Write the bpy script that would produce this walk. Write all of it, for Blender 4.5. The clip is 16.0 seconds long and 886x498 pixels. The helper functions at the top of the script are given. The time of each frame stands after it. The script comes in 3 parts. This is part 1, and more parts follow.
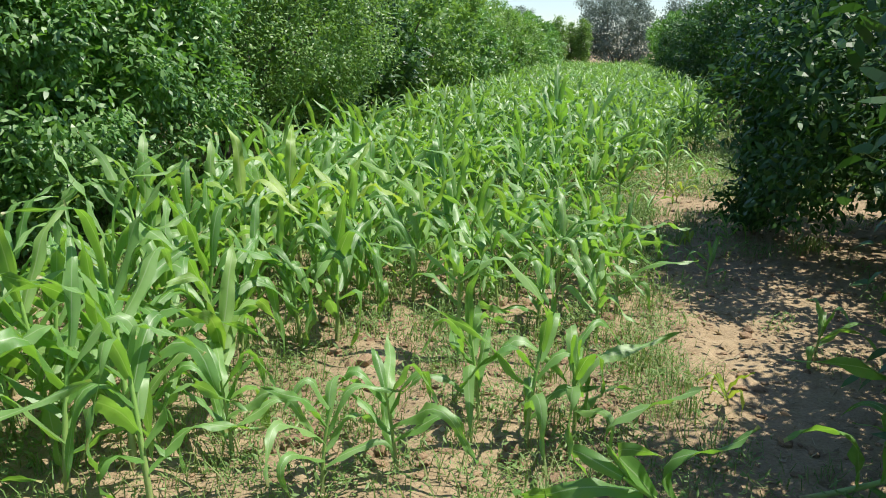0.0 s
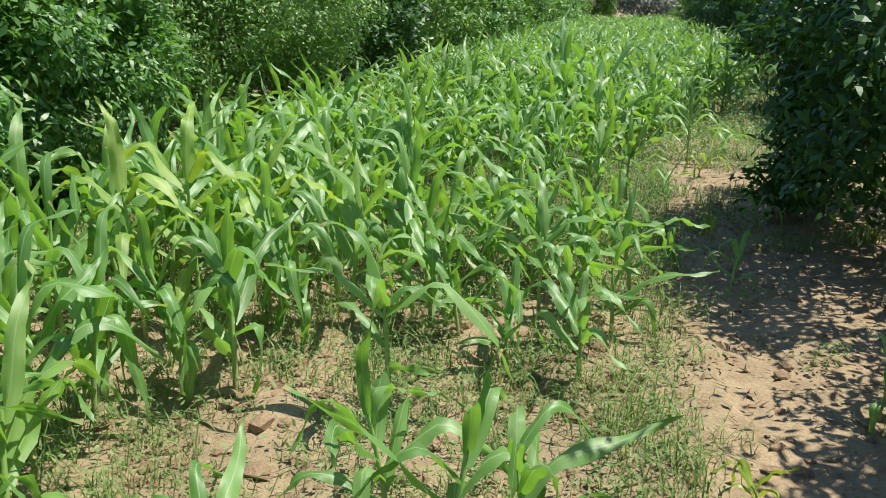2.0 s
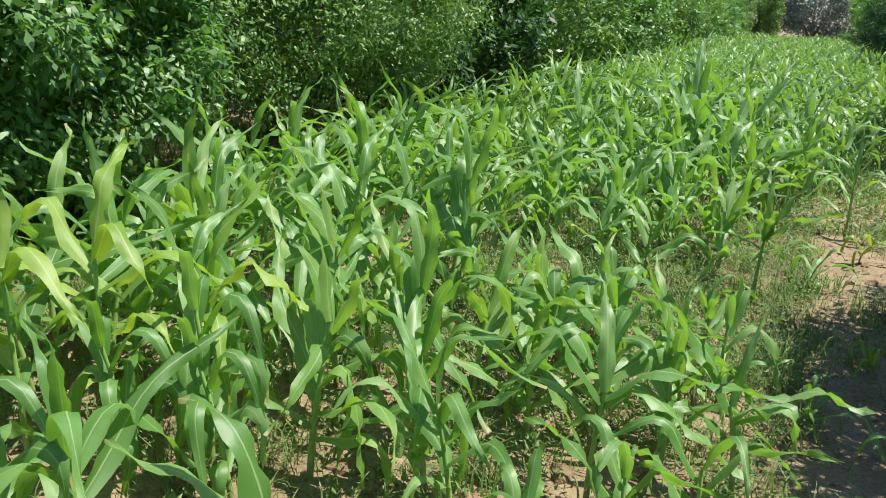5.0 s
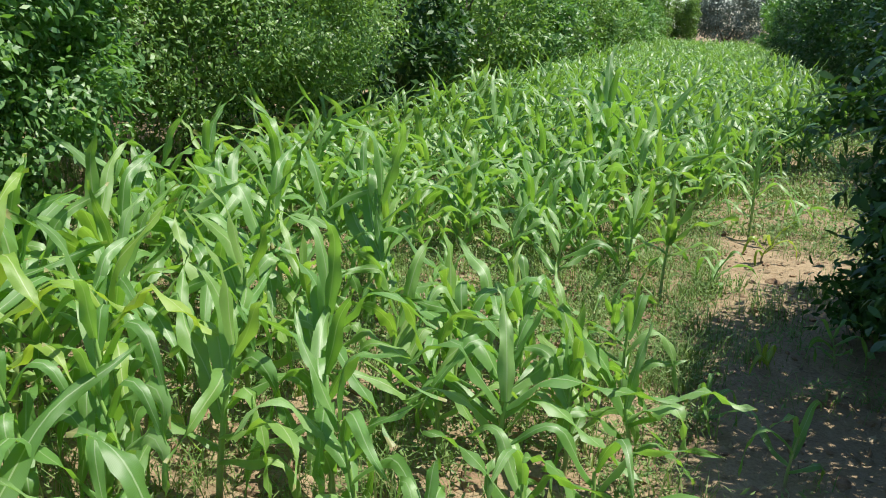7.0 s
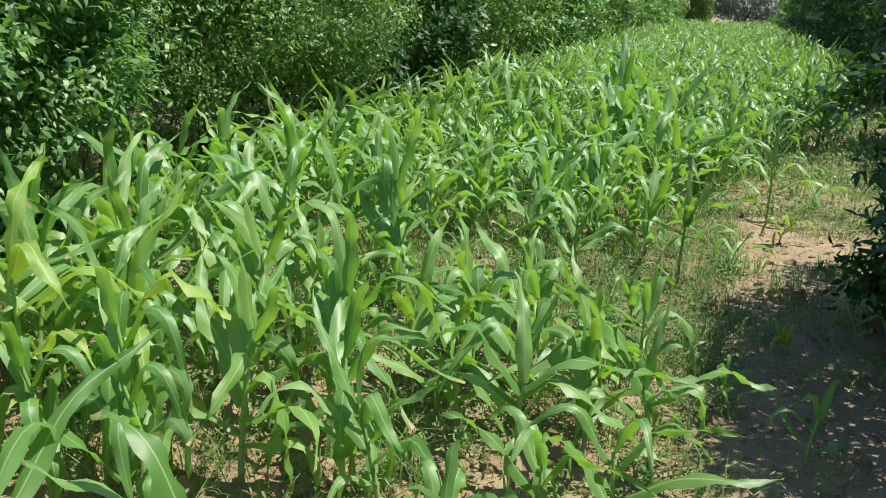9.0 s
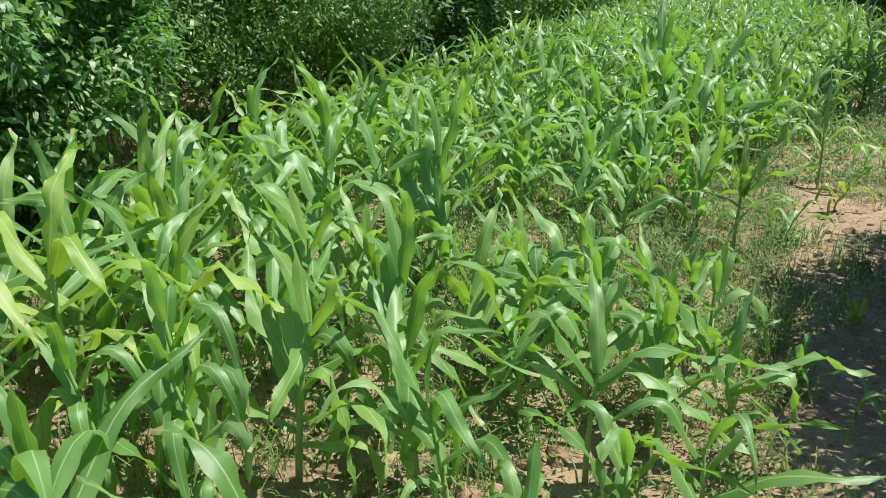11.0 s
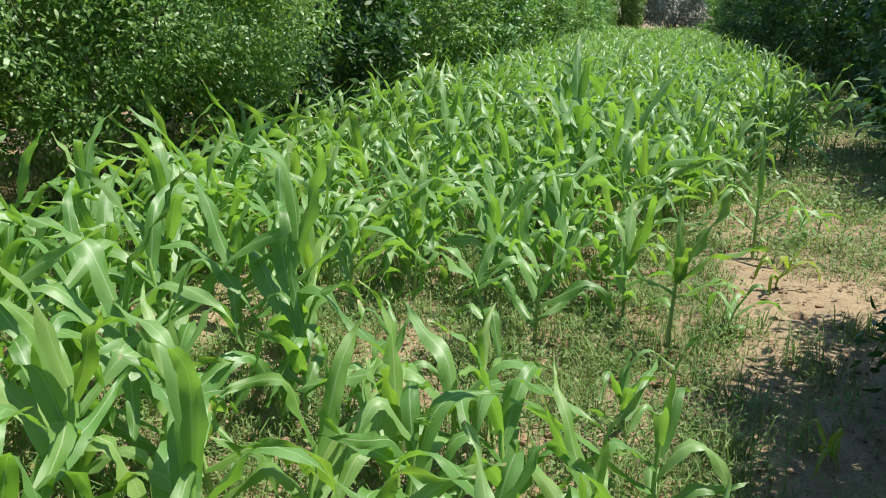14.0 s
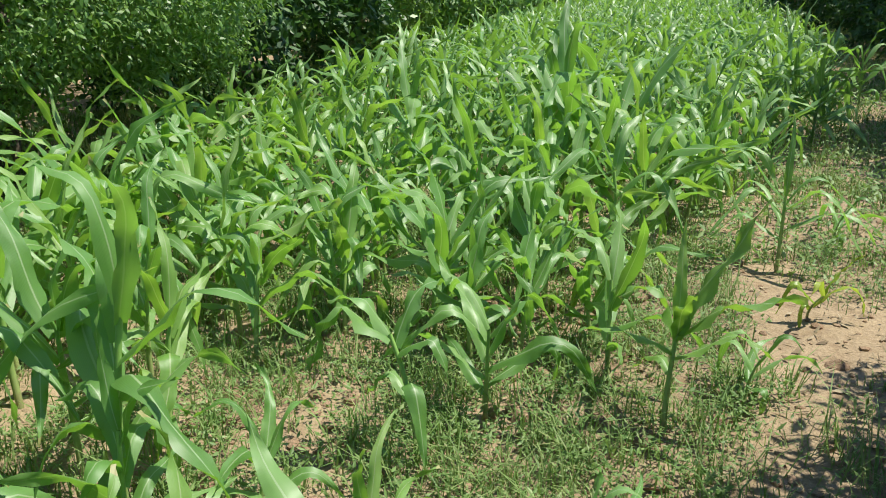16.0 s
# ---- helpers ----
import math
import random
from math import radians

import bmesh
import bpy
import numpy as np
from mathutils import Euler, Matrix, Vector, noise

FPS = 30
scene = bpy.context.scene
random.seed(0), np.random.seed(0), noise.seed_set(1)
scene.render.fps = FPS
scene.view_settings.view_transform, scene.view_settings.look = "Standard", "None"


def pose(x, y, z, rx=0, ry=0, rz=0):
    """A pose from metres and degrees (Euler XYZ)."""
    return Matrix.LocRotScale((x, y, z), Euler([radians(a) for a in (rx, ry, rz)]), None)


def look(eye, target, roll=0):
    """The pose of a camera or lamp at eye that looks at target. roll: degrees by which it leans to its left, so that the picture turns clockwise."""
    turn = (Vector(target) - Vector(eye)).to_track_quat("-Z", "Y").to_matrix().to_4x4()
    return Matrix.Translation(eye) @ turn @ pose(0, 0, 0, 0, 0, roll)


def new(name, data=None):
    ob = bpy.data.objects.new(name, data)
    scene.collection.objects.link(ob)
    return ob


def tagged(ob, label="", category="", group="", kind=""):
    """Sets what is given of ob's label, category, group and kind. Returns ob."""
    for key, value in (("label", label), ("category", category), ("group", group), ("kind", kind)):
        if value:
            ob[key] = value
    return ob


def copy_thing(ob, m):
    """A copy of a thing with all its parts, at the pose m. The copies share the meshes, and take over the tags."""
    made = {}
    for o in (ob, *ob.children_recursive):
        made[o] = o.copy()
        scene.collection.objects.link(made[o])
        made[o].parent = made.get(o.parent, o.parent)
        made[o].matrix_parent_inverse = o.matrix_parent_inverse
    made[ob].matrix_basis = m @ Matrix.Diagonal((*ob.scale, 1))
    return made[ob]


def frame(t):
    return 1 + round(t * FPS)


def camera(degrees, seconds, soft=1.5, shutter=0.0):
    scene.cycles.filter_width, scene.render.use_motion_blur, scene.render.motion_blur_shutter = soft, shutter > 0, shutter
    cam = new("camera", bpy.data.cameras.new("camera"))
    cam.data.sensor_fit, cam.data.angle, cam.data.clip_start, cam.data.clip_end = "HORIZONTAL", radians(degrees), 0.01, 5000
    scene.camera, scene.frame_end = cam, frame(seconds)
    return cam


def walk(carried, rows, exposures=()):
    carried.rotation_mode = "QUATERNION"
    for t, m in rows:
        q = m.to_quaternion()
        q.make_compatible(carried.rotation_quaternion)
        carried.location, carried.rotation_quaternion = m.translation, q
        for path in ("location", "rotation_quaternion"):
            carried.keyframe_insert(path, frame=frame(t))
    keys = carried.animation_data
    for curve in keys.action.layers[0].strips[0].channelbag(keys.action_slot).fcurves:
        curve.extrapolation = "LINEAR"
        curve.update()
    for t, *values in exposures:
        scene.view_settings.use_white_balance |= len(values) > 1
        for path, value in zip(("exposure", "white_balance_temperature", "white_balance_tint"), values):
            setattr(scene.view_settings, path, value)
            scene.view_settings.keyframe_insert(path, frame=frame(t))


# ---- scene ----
cam = camera(57.8, 16.0, soft=1.0)
METRES, EYE, TILT, LEAN, TURN = 5.2, 1.5, -13.8, 0.0, 0.0
ROWS = [
    (0.0, 0.0, 0.0, 0.0, 0.0, 0.0, -0.0),
    (0.5, 0.0094, 0.0381, 0.0021, 2.21, -0.83, -1.33),
    (1.0, 0.0319, 0.0964, 0.0157, 3.46, -0.85, -1.42),
    (1.5, 0.0527, 0.1474, 0.0262, 2.16, -1.46, 0.08),
    (2.0, 0.0757, 0.2101, 0.0416, 2.01, -2.75, 0.8),
    (2.5, 0.1126, 0.2634, 0.0569, 7.56, -5.46, 0.48),
    (3.0, 0.1256, 0.2993, 0.0694, 10.66, -6.56, -0.69),
    (3.5, 0.1202, 0.3646, 0.085, 8.31, -6.23, -0.2),
    (6.0, 0.1485, 0.4676, 0.1303, 12.94, -1.59, -7.29),
    (6.5, 0.1537, 0.4557, 0.1296, 8.52, -1.77, -5.14),
    (7.0, 0.1575, 0.4549, 0.1281, 6.72, -2.1, -2.97),
    (7.5, 0.1579, 0.4553, 0.1261, 6.73, -2.68, -2.57),
    (8.0, 0.1576, 0.4551, 0.1258, 7.31, -2.99, -2.42),
    (8.5, 0.1565, 0.4535, 0.1258, 7.65, -3.08, -2.29),
    (9.0, 0.1571, 0.4541, 0.1255, 7.8, -3.07, -2.21),
    (9.5, 0.1583, 0.454, 0.1249, 9.55, -3.83, -1.3),
    (12.0, 0.1077, 0.5229, 0.136, 8.65, -5.21, -0.55),
    (12.5, 0.1094, 0.5456, 0.1401, 8.24, -4.88, -1.1),
    (13.0, 0.1289, 0.5778, 0.1518, 7.14, -3.62, -0.74),
    (13.5, 0.1403, 0.6108, 0.1579, 4.5, -2.84, -0.12),
    (14.0, 0.1418, 0.6692, 0.169, 3.41, -2.33, -0.59),
    (14.5, 0.1506, 0.7092, 0.1767, 3.76, -2.64, -0.62),
    (15.0, 0.177, 0.7637, 0.1909, 4.56, -3.74, -0.14),
    (15.5, 0.1875, 0.8114, 0.2014, 5.16, -4.01, -0.24),
    (16.0, 0.1938, 0.8651, 0.2148, 4.32, -5.05, -0.28),
]
walk(cam, [(t, pose(0, 0, EYE, TILT, LEAN, TURN) @ pose(METRES * x, METRES * y, METRES * z, 90 + pitch, roll, yaw)) for t, x, y, z, yaw, pitch, roll in ROWS])

# ---- light ----
SUN_EL, SUN_AZ = radians(65.5), radians(11 + 76)      # azimuth clockwise from +y
world = bpy.data.worlds.new("sky")
scene.world = world
world.use_nodes = True
wt = world.node_tree
sky = wt.nodes.new("ShaderNodeTexSky")
sky.sky_type, sky.sun_disc = "NISHITA", False
sky.sun_elevation, sky.sun_rotation = SUN_EL, SUN_AZ
sky.dust_density, sky.air_density, sky.ozone_density = 0.3, 1.0, 4.0
wt.nodes["Background"].inputs["Strength"].default_value = 0.115
tint = wt.nodes.new("ShaderNodeMix")
tint.data_type, tint.blend_type = "RGBA", "MULTIPLY"
tint.inputs[0].default_value = 1.0
tint.inputs[7].default_value = (0.97, 0.98, 1.0, 1)
wt.links.new(sky.outputs[0], tint.inputs[6])
wt.links.new(tint.outputs[2], wt.nodes["Background"].inputs["Color"])
sun = new("sun", bpy.data.lights.new("sun", "SUN"))
scene.view_settings.exposure = 0.57
sun.data.energy, sun.data.angle, sun.data.color = 5.0, radians(0.53), (1.0, 0.95, 0.86)
to_sun = Vector((math.sin(SUN_AZ) * math.cos(SUN_EL), math.cos(SUN_AZ) * math.cos(SUN_EL), math.sin(SUN_EL)))
sun.matrix_world = look((to_sun * 40), (0, 0, 0))

# ---- plan: u runs along the field, v to its right ----
TURN_FIELD = radians(11.0)
SU, CU = math.sin(TURN_FIELD), math.cos(TURN_FIELD)
rng = np.random.default_rng(7)


def plan(u, v):
    return u * SU + v * CU, u * CU - v * SU


def wave(x, y, k, seed=0.0):
    """A smooth, uneven field of about -1 to 1 from crossing waves of wavelength 1 / k."""
    a = 0
    for i in range(5):
        d = 1.3 * i + seed * 2.1 + 0.4
        f = k * 6.283 * (0.7 + 0.23 * i)
        a = a + np.sin(f * (x * math.cos(d) + y * math.sin(d)) + 3.1 * seed + 1.7 * i + 1.5 * np.sin(0.41 * f * (y * math.cos(d) - x * math.sin(d)) + i))
    return a / 3.0


def ground_z(u, v):
    z = 0.014 * wave(u, v, 0.55, 1) + 0.010 * wave(u, v, 1.6, 2) + 0.006 * wave(u, v, 4.2, 3)
    return z + 0.012 * np.cos(v * 6.283 / 0.55) * (v < 0.6) * (v > -4.6)


# ---- materials ----
def material(name):
    m = bpy.data.materials.new(name)
    m.use_nodes = True
    nt = m.node_tree
    return m, nt, nt.nodes["Principled BSDF"], nt.nodes["Material Output"]


def node(nt, kind, **values):
    n = nt.nodes.new(kind)
    for key, value in values.items():
        n.inputs[key].default_value = value
    return n


def ramp(nt, fac, stops):
    r = nt.nodes.new("ShaderNodeValToRGB")
    while len(r.color_ramp.elements) < len(stops):
        r.color_ramp.elements.new(0.5)
    for e, (p, c) in zip(r.color_ramp.elements, stops):
        e.position, e.color = p, (*c, 1)
    nt.links.new(fac, r.inputs[0])
    return r.outputs[0]


def mix(nt, fac, a, b, blend="MIX"):
    m = nt.nodes.new("ShaderNodeMix")
    m.data_type, m.blend_type = "RGBA", blend
    for socket, value in ((m.inputs[0], fac), (m.inputs[6], a), (m.inputs[7], b)):
        if isinstance(value, (int, float)):
            socket.default_value = value
        elif isinstance(value, tuple):
            socket.default_value = (*value, 1)
        else:
            nt.links.new(value, socket)
    return m.outputs[2]


def noise_out(nt, scale, detail=4.0, coords=None, rough=0.55):
    n = node(nt, "ShaderNodeTexNoise", Scale=scale, Detail=detail, Roughness=rough)
    if coords is not None:
        nt.links.new(coords, n.inputs["Vector"])
    return n.outputs["Fac"]


def maths(nt, op, a, b=0.0):
    m = nt.nodes.new("ShaderNodeMath")
    m.operation = op
    for socket, value in zip(m.inputs, (a, b)):
        if isinstance(value, (int, float)):
            socket.default_value = value
        else:
            nt.links.new(value, socket)
    return m.outputs[0]


def leafy(name, dark, mid, light, glow, rough, share, island, rib=None, spec=0.5, dry=None):
    """Leaf: colour varied leaf by leaf, light passing through, a pale midrib and fine veins where rib is given."""
    m, nt, bsdf, out = material(name)
    geo, obj, tex = nt.nodes.new("ShaderNodeNewGeometry"), nt.nodes.new("ShaderNodeObjectInfo"), nt.nodes.new("ShaderNodeTexCoord")
    pick = geo.outputs["Random Per Island"] if island else obj.outputs["Random"]
    patch = noise_out(nt, 2.2 if not rib else 9.0, 3.0, tex.outputs["Object"])
    fac = maths(nt, "ADD", maths(nt, "MULTIPLY", pick, 0.6), maths(nt, "MULTIPLY", patch, 0.45))
    colour = ramp(nt, fac, [(0.12, dark), (0.5, mid), (0.92, light)])
    if rib:
        uv = nt.nodes.new("ShaderNodeSeparateXYZ")
        nt.links.new(tex.outputs["UV"], uv.inputs[0])
        off = maths(nt, "ABSOLUTE", maths(nt, "SUBTRACT", uv.outputs[0], 0.5))
        vein = maths(nt, "SINE", maths(nt, "MULTIPLY", uv.outputs[0], 140.0))
        colour = mix(nt, maths(nt, "MULTIPLY", maths(nt, "ADD", vein, 1.0), 0.10), colour, light)
        line = maths(nt, "LESS_THAN", off, 0.035)
        colour = mix(nt, maths(nt, "MULTIPLY", line, 0.75), colour, rib)
        if dry:
            tip = maths(nt, "MULTIPLY", maths(nt, "GREATER_THAN", maths(nt, "ADD", uv.outputs[1], maths(nt, "MULTIPLY", patch, 0.25)), 1.10), 0.8)
            colour = mix(nt, tip, colour, dry)
        bump = node(nt, "ShaderNodeBump", Strength=0.1, Distance=0.001)
        nt.links.new(vein, bump.inputs["Height"])
        nt.links.new(bump.outputs[0], bsdf.inputs["Normal"])
    nt.links.new(colour, bsdf.inputs["Base Color"])
    bsdf.inputs["Roughness"].default_value = rough
    bsdf.inputs["Specular IOR Level"].default_value = spec
    trans = nt.nodes.new("ShaderNodeBsdfTranslucent")
    nt.links.new(mix(nt, 0.75, colour, glow), trans.inputs["Color"])
    blend = node(nt, "ShaderNodeMixShader", Fac=share)
    nt.links.new(bsdf.outputs[0], blend.inputs[1])
    nt.links.new(trans.outputs[0], blend.inputs[2])
    nt.links.new(blend.outputs[0], out.inputs["Surface"])
    return m


CORN = leafy("corn_leaf", (0.075, 0.185, 0.035), (0.125, 0.285, 0.062), (0.27, 0.43, 0.15), (0.33, 0.65, 0.04), 0.46, 0.42, False, (0.40, 0.52, 0.28), 0.8, (0.42, 0.36, 0.16))
CORN_YOUNG = leafy("young_corn_leaf", (0.15, 0.28, 0.03), (0.24, 0.38, 0.04), (0.40, 0.45, 0.07), (0.45, 0.6, 0.04), 0.42, 0.4, False, (0.45, 0.5, 0.2), 0.7, (0.5, 0.4, 0.12))
CORN_FAR = leafy("field_corn", (0.055, 0.155, 0.035), (0.115, 0.265, 0.06), (0.29, 0.45, 0.16), (0.32, 0.60, 0.04), 0.46, 0.37, True, (0.40, 0.50, 0.27), 0.8)
TREE = leafy("tree_leaf", (0.04, 0.11, 0.03), (0.12, 0.25, 0.07), (0.23, 0.38, 0.12), (0.22, 0.50, 0.03), 0.45, 0.34, True, None, 0.6)
TREE_LIGHT = leafy("light_tree_leaf", (0.055, 0.13, 0.03), (0.125, 0.245, 0.05), (0.23, 0.36, 0.095), (0.28, 0.5, 0.05), 0.45, 0.36, True, None, 0.6)
# Dark leaf with shade put into its colour, for trees showing their unlit side
TREE_DARK_SHADE = leafy("shade_dark_tree_leaf", (0.018, 0.05, 0.014), (0.036, 0.095, 0.024), (0.075, 0.165, 0.04), (0.10, 0.28, 0.02), 0.48, 0.2, True, None, 0.4)
CORN_LIGHT = leafy("light_corn_leaf", (0.11, 0.25, 0.045), (0.17, 0.34, 0.065), (0.30, 0.45, 0.13), (0.36, 0.62, 0.04), 0.52, 0.44, False, (0.42, 0.52, 0.26), 0.9, (0.45, 0.38, 0.16))
CORN_YELLOW = leafy("yellowish_corn_leaf", (0.14, 0.28, 0.035), (0.23, 0.39, 0.055), (0.36, 0.49, 0.11), (0.50, 0.70, 0.04), 0.52, 0.44, False, (0.48, 0.56, 0.26), 0.8, (0.45, 0.38, 0.16))
# greyish leaf, paled further by distance haze mixed into the colour
TREE_GREY_HAZE = leafy("hazy_grey_tree_leaf", (0.11, 0.15, 0.13), (0.17, 0.22, 0.19), (0.25, 0.30, 0.26), (0.2, 0.28, 0.18), 0.8, 0.25, True, None, 0.15)
GRASS = leafy("grass_blade", (0.08, 0.16, 0.04), (0.15, 0.25, 0.07), (0.32, 0.36, 0.15), (0.26, 0.42, 0.07), 0.55, 0.3, True, None, 0.35)
WEED = leafy("weed_leaf", (0.08, 0.16, 0.04), (0.15, 0.25, 0.07), (0.28, 0.36, 0.14), (0.24, 0.42, 0.07), 0.5, 0.3, True, None, 0.4)
STRAW = leafy("straw", (0.10, 0.07, 0.045), (0.26, 0.20, 0.12), (0.45, 0.38, 0.25), (0.4, 0.3, 0.15), 0.75, 0.1, True, None, 0.2)


def make_stalk():
    m, nt, bsdf, out = material("corn_stalk")
    tex = nt.nodes.new("ShaderNodeTexCoord")
    sep = nt.nodes.new("ShaderNodeSeparateXYZ")
    nt.links.new(tex.outputs["Object"], sep.inputs[0])
    n = noise_out(nt, 14, 3, tex.outputs["Object"])
    fac = maths(nt, "ADD", maths(nt, "MULTIPLY", sep.outputs[2], 2.2), maths(nt, "MULTIPLY", n, 0.4))
    nt.links.new(ramp(nt, fac, [(0.12, (0.26, 0.19, 0.11)), (0.35, (0.30, 0.38, 0.13)), (1.0, (0.24, 0.42, 0.10))]), bsdf.inputs["Base Color"])
    bsdf.inputs["Roughness"].default_value = 0.5
    return m


def make_bark():
    m, nt, bsdf, out = material("bark")
    tex = nt.nodes.new("ShaderNodeTexCoord")
    n = noise_out(nt, 22, 6, tex.outputs["Object"], 0.7)
    nt.links.new(ramp(nt, n, [(0.3, (0.07, 0.05, 0.035)), (0.7, (0.2, 0.16, 0.12))]), bsdf.inputs["Base Color"])
    bump = node(nt, "ShaderNodeBump", Strength=0.8, Distance=0.02)
    nt.links.new(n, bump.inputs["Height"])
    nt.links.new(bump.outputs[0], bsdf.inputs["Normal"])
    bsdf.inputs["Roughness"].default_value = 0.85
    return m


def make_soil(name, tone):
    m, nt, bsdf, out = material(name)
    tex = nt.nodes.new("ShaderNodeTexCoord")
    big, mid_, fine = (noise_out(nt, s, d, tex.outputs["Object"], r) for s, d, r in ((0.9, 4, 0.55), (9.0, 5, 0.6), (70.0, 4, 0.65)))
    base = ramp(nt, big, [(0.3, tuple(c * 0.82 for c in tone)), (0.52, tone), (0.75, tuple(min(1, c * 1.14) for c in tone))])
    base = mix(nt, 0.55, base, ramp(nt, mid_, [(0.3, (0.30, 0.24, 0.20)), (0.5, (0.5, 0.48, 0.46)), (0.7, (0.62, 0.6, 0.58))]), "OVERLAY")
    base = mix(nt, 0.5, base, ramp(nt, fine, [(0.35, (0.3, 0.28, 0.26)), (0.6, (0.58, 0.57, 0.56))]), "OVERLAY")
    nt.links.new(base, bsdf.inputs["Base Color"])
    bump = node(nt, "ShaderNodeBump", Strength=0.9, Distance=0.02)
    nt.links.new(maths(nt, "ADD", mid_, maths(nt, "MULTIPLY", fine, 0.4)), bump.inputs["Height"])
    nt.links.new(bump.outputs[0], bsdf.inputs["Normal"])
    bsdf.inputs["Roughness"].default_value = 0.95
    bsdf.inputs["Specular IOR Level"].default_value = 0.2
    return m


STALK, BARK, SOIL = make_stalk(), make_bark(), make_soil("soil", (0.305, 0.240, 0.152))
CLOD = make_soil("clod_soil", (0.28, 0.20, 0.13))


# ---- mesh helpers ----
def mesh_of(name, verts, faces, mat, uvs=None, smooth=True):
    me = bpy.data.meshes.new(name)
    verts = np.asarray(verts, dtype=np.float32).reshape(-1, 3)
    faces = np.asarray(faces, dtype=np.int32)
    n, k = faces.shape
    me.vertices.add(len(verts))
    me.vertices.foreach_set("co", verts.ravel())
    me.loops.add(n * k)
    me.loops.foreach_set("vertex_index", faces.ravel())
    me.polygons.add(n)
    me.polygons.foreach_set("loop_start", np.arange(0, n * k, k, dtype=np.int32))
    me.polygons.foreach_set("use_smooth", np.full(n, smooth))
    me.update(calc_edges=True)
    if uvs is not None:
        layer = me.uv_layers.new(name="leaf")
        layer.data.foreach_set("uv", np.asarray(uvs, dtype=np.float32)[faces.ravel()].ravel())
    me.materials.append(mat)
    return me


def part(name, me, parent, label=""):
    ob = new(name, me)
    ob.parent = parent
    if label:
        ob["label"] = label
    return ob


def tube(path, radii, sides=7):
    """A tapered tube along a path: vertices and quads."""
    path, verts, faces = np.asarray(path, float), [], []
    for i, p in enumerate(path):
        d = path[min(i + 1, len(path) - 1)] - path[max(i - 1, 0)]
        d = d / np.linalg.norm(d)
        a = np.cross(d, (0.31, 0.95, 0.05))
        a /= np.linalg.norm(a)
        b = np.cross(d, a)
        for k in range(sides):
            w = 6.2832 * k / sides
            verts.append(p + radii[i] * (math.cos(w) * a + math.sin(w) * b))
    for i in range(len(path) - 1):
        for k in range(sides):
            n = (k + 1) % sides
            faces.append((i * sides + k, i * sides + n, (i + 1) * sides + n, (i + 1) * sides + k))
    return np.array(verts), np.array(faces)


# ---- corn ----
def corn_leaf(r, base, heading, length, width, rise, bend, along=14, across=5, loose=1.0):
    """One arching blade: vertices, quads and uvs. rise: first angle from the vertical; bend: how far it curls over, in degrees."""
    s = np.linspace(0, 1, along)
    at, run = r.uniform(0.08, 0.46), r.uniform(0.14, 0.46)
    k = np.clip((s - at) / run, 0, 1)
    angle = np.radians(rise + bend * (k * k * (3 - 2 * k) * 0.8 + 0.2 * s) + 7 * np.sin(s * 9 + r.uniform(0, 6)))
    turn = heading + loose * r.uniform(-1.1, 1.1) * s ** 1.4 + 0.12 * np.sin(s * 7 + r.uniform(0, 6))
    step = length / (along - 1)
    run_x = np.concatenate([[0], np.cumsum(np.sin(angle[:-1]) * np.cos(turn[:-1]) * step)])
    run_y = np.concatenate([[0], np.cumsum(np.sin(angle[:-1]) * np.sin(turn[:-1]) * step)])
    up = np.concatenate([[0], np.cumsum(np.cos(angle[:-1]) * step)])
    half = 0.5 * width * np.clip(np.minimum(0.5 + s * 2.0, 1) * (1 - s ** 1.75), 0.012, None)
    twist = loose * r.uniform(-1.8, 1.8) * s ** 1.2
    wob, ph, amp = r.uniform(13, 24), r.uniform(0, 6.28), width * r.uniform(0.10, 0.26)
    verts, uvs = [], []
    for i in range(along):
        h = turn[i]
        fwd = np.array((math.cos(h) * math.sin(angle[i]), math.sin(h) * math.sin(angle[i]), math.cos(angle[i])))
        side = np.array((-math.sin(h), math.cos(h), 0.0))
        nrm = np.cross(side, fwd)
        side, nrm = side * math.cos(twist[i]) + nrm * math.sin(twist[i]), nrm * math.cos(twist[i]) - side * math.sin(twist[i])
        c = np.array((run_x[i], run_y[i], up[i])) + base
        fold = 0.5 * (1 - s[i]) ** 1.5 + 0.06
        for k in range(across):
            e = 2 * k / (across - 1) - 1
            ripple = amp * math.sin(wob * s[i] + ph + (1.9 if e > 0 else 0)) * e * e * min(1, 3 * s[i])
            verts.append(c + side * e * half[i] * (1 - 0.2 * fold) - nrm * (fold * half[i] * abs(e)) * -1 + nrm * ripple)
            uvs.append((k / (across - 1), s[i]))
    faces = [(i * across + k, i * across + k + 1, (i + 1) * across + k + 1, (i + 1) * across + k) for i in range(along - 1) for k in range(across - 1)]
    return np.array(verts), np.array(faces), np.array(uvs)


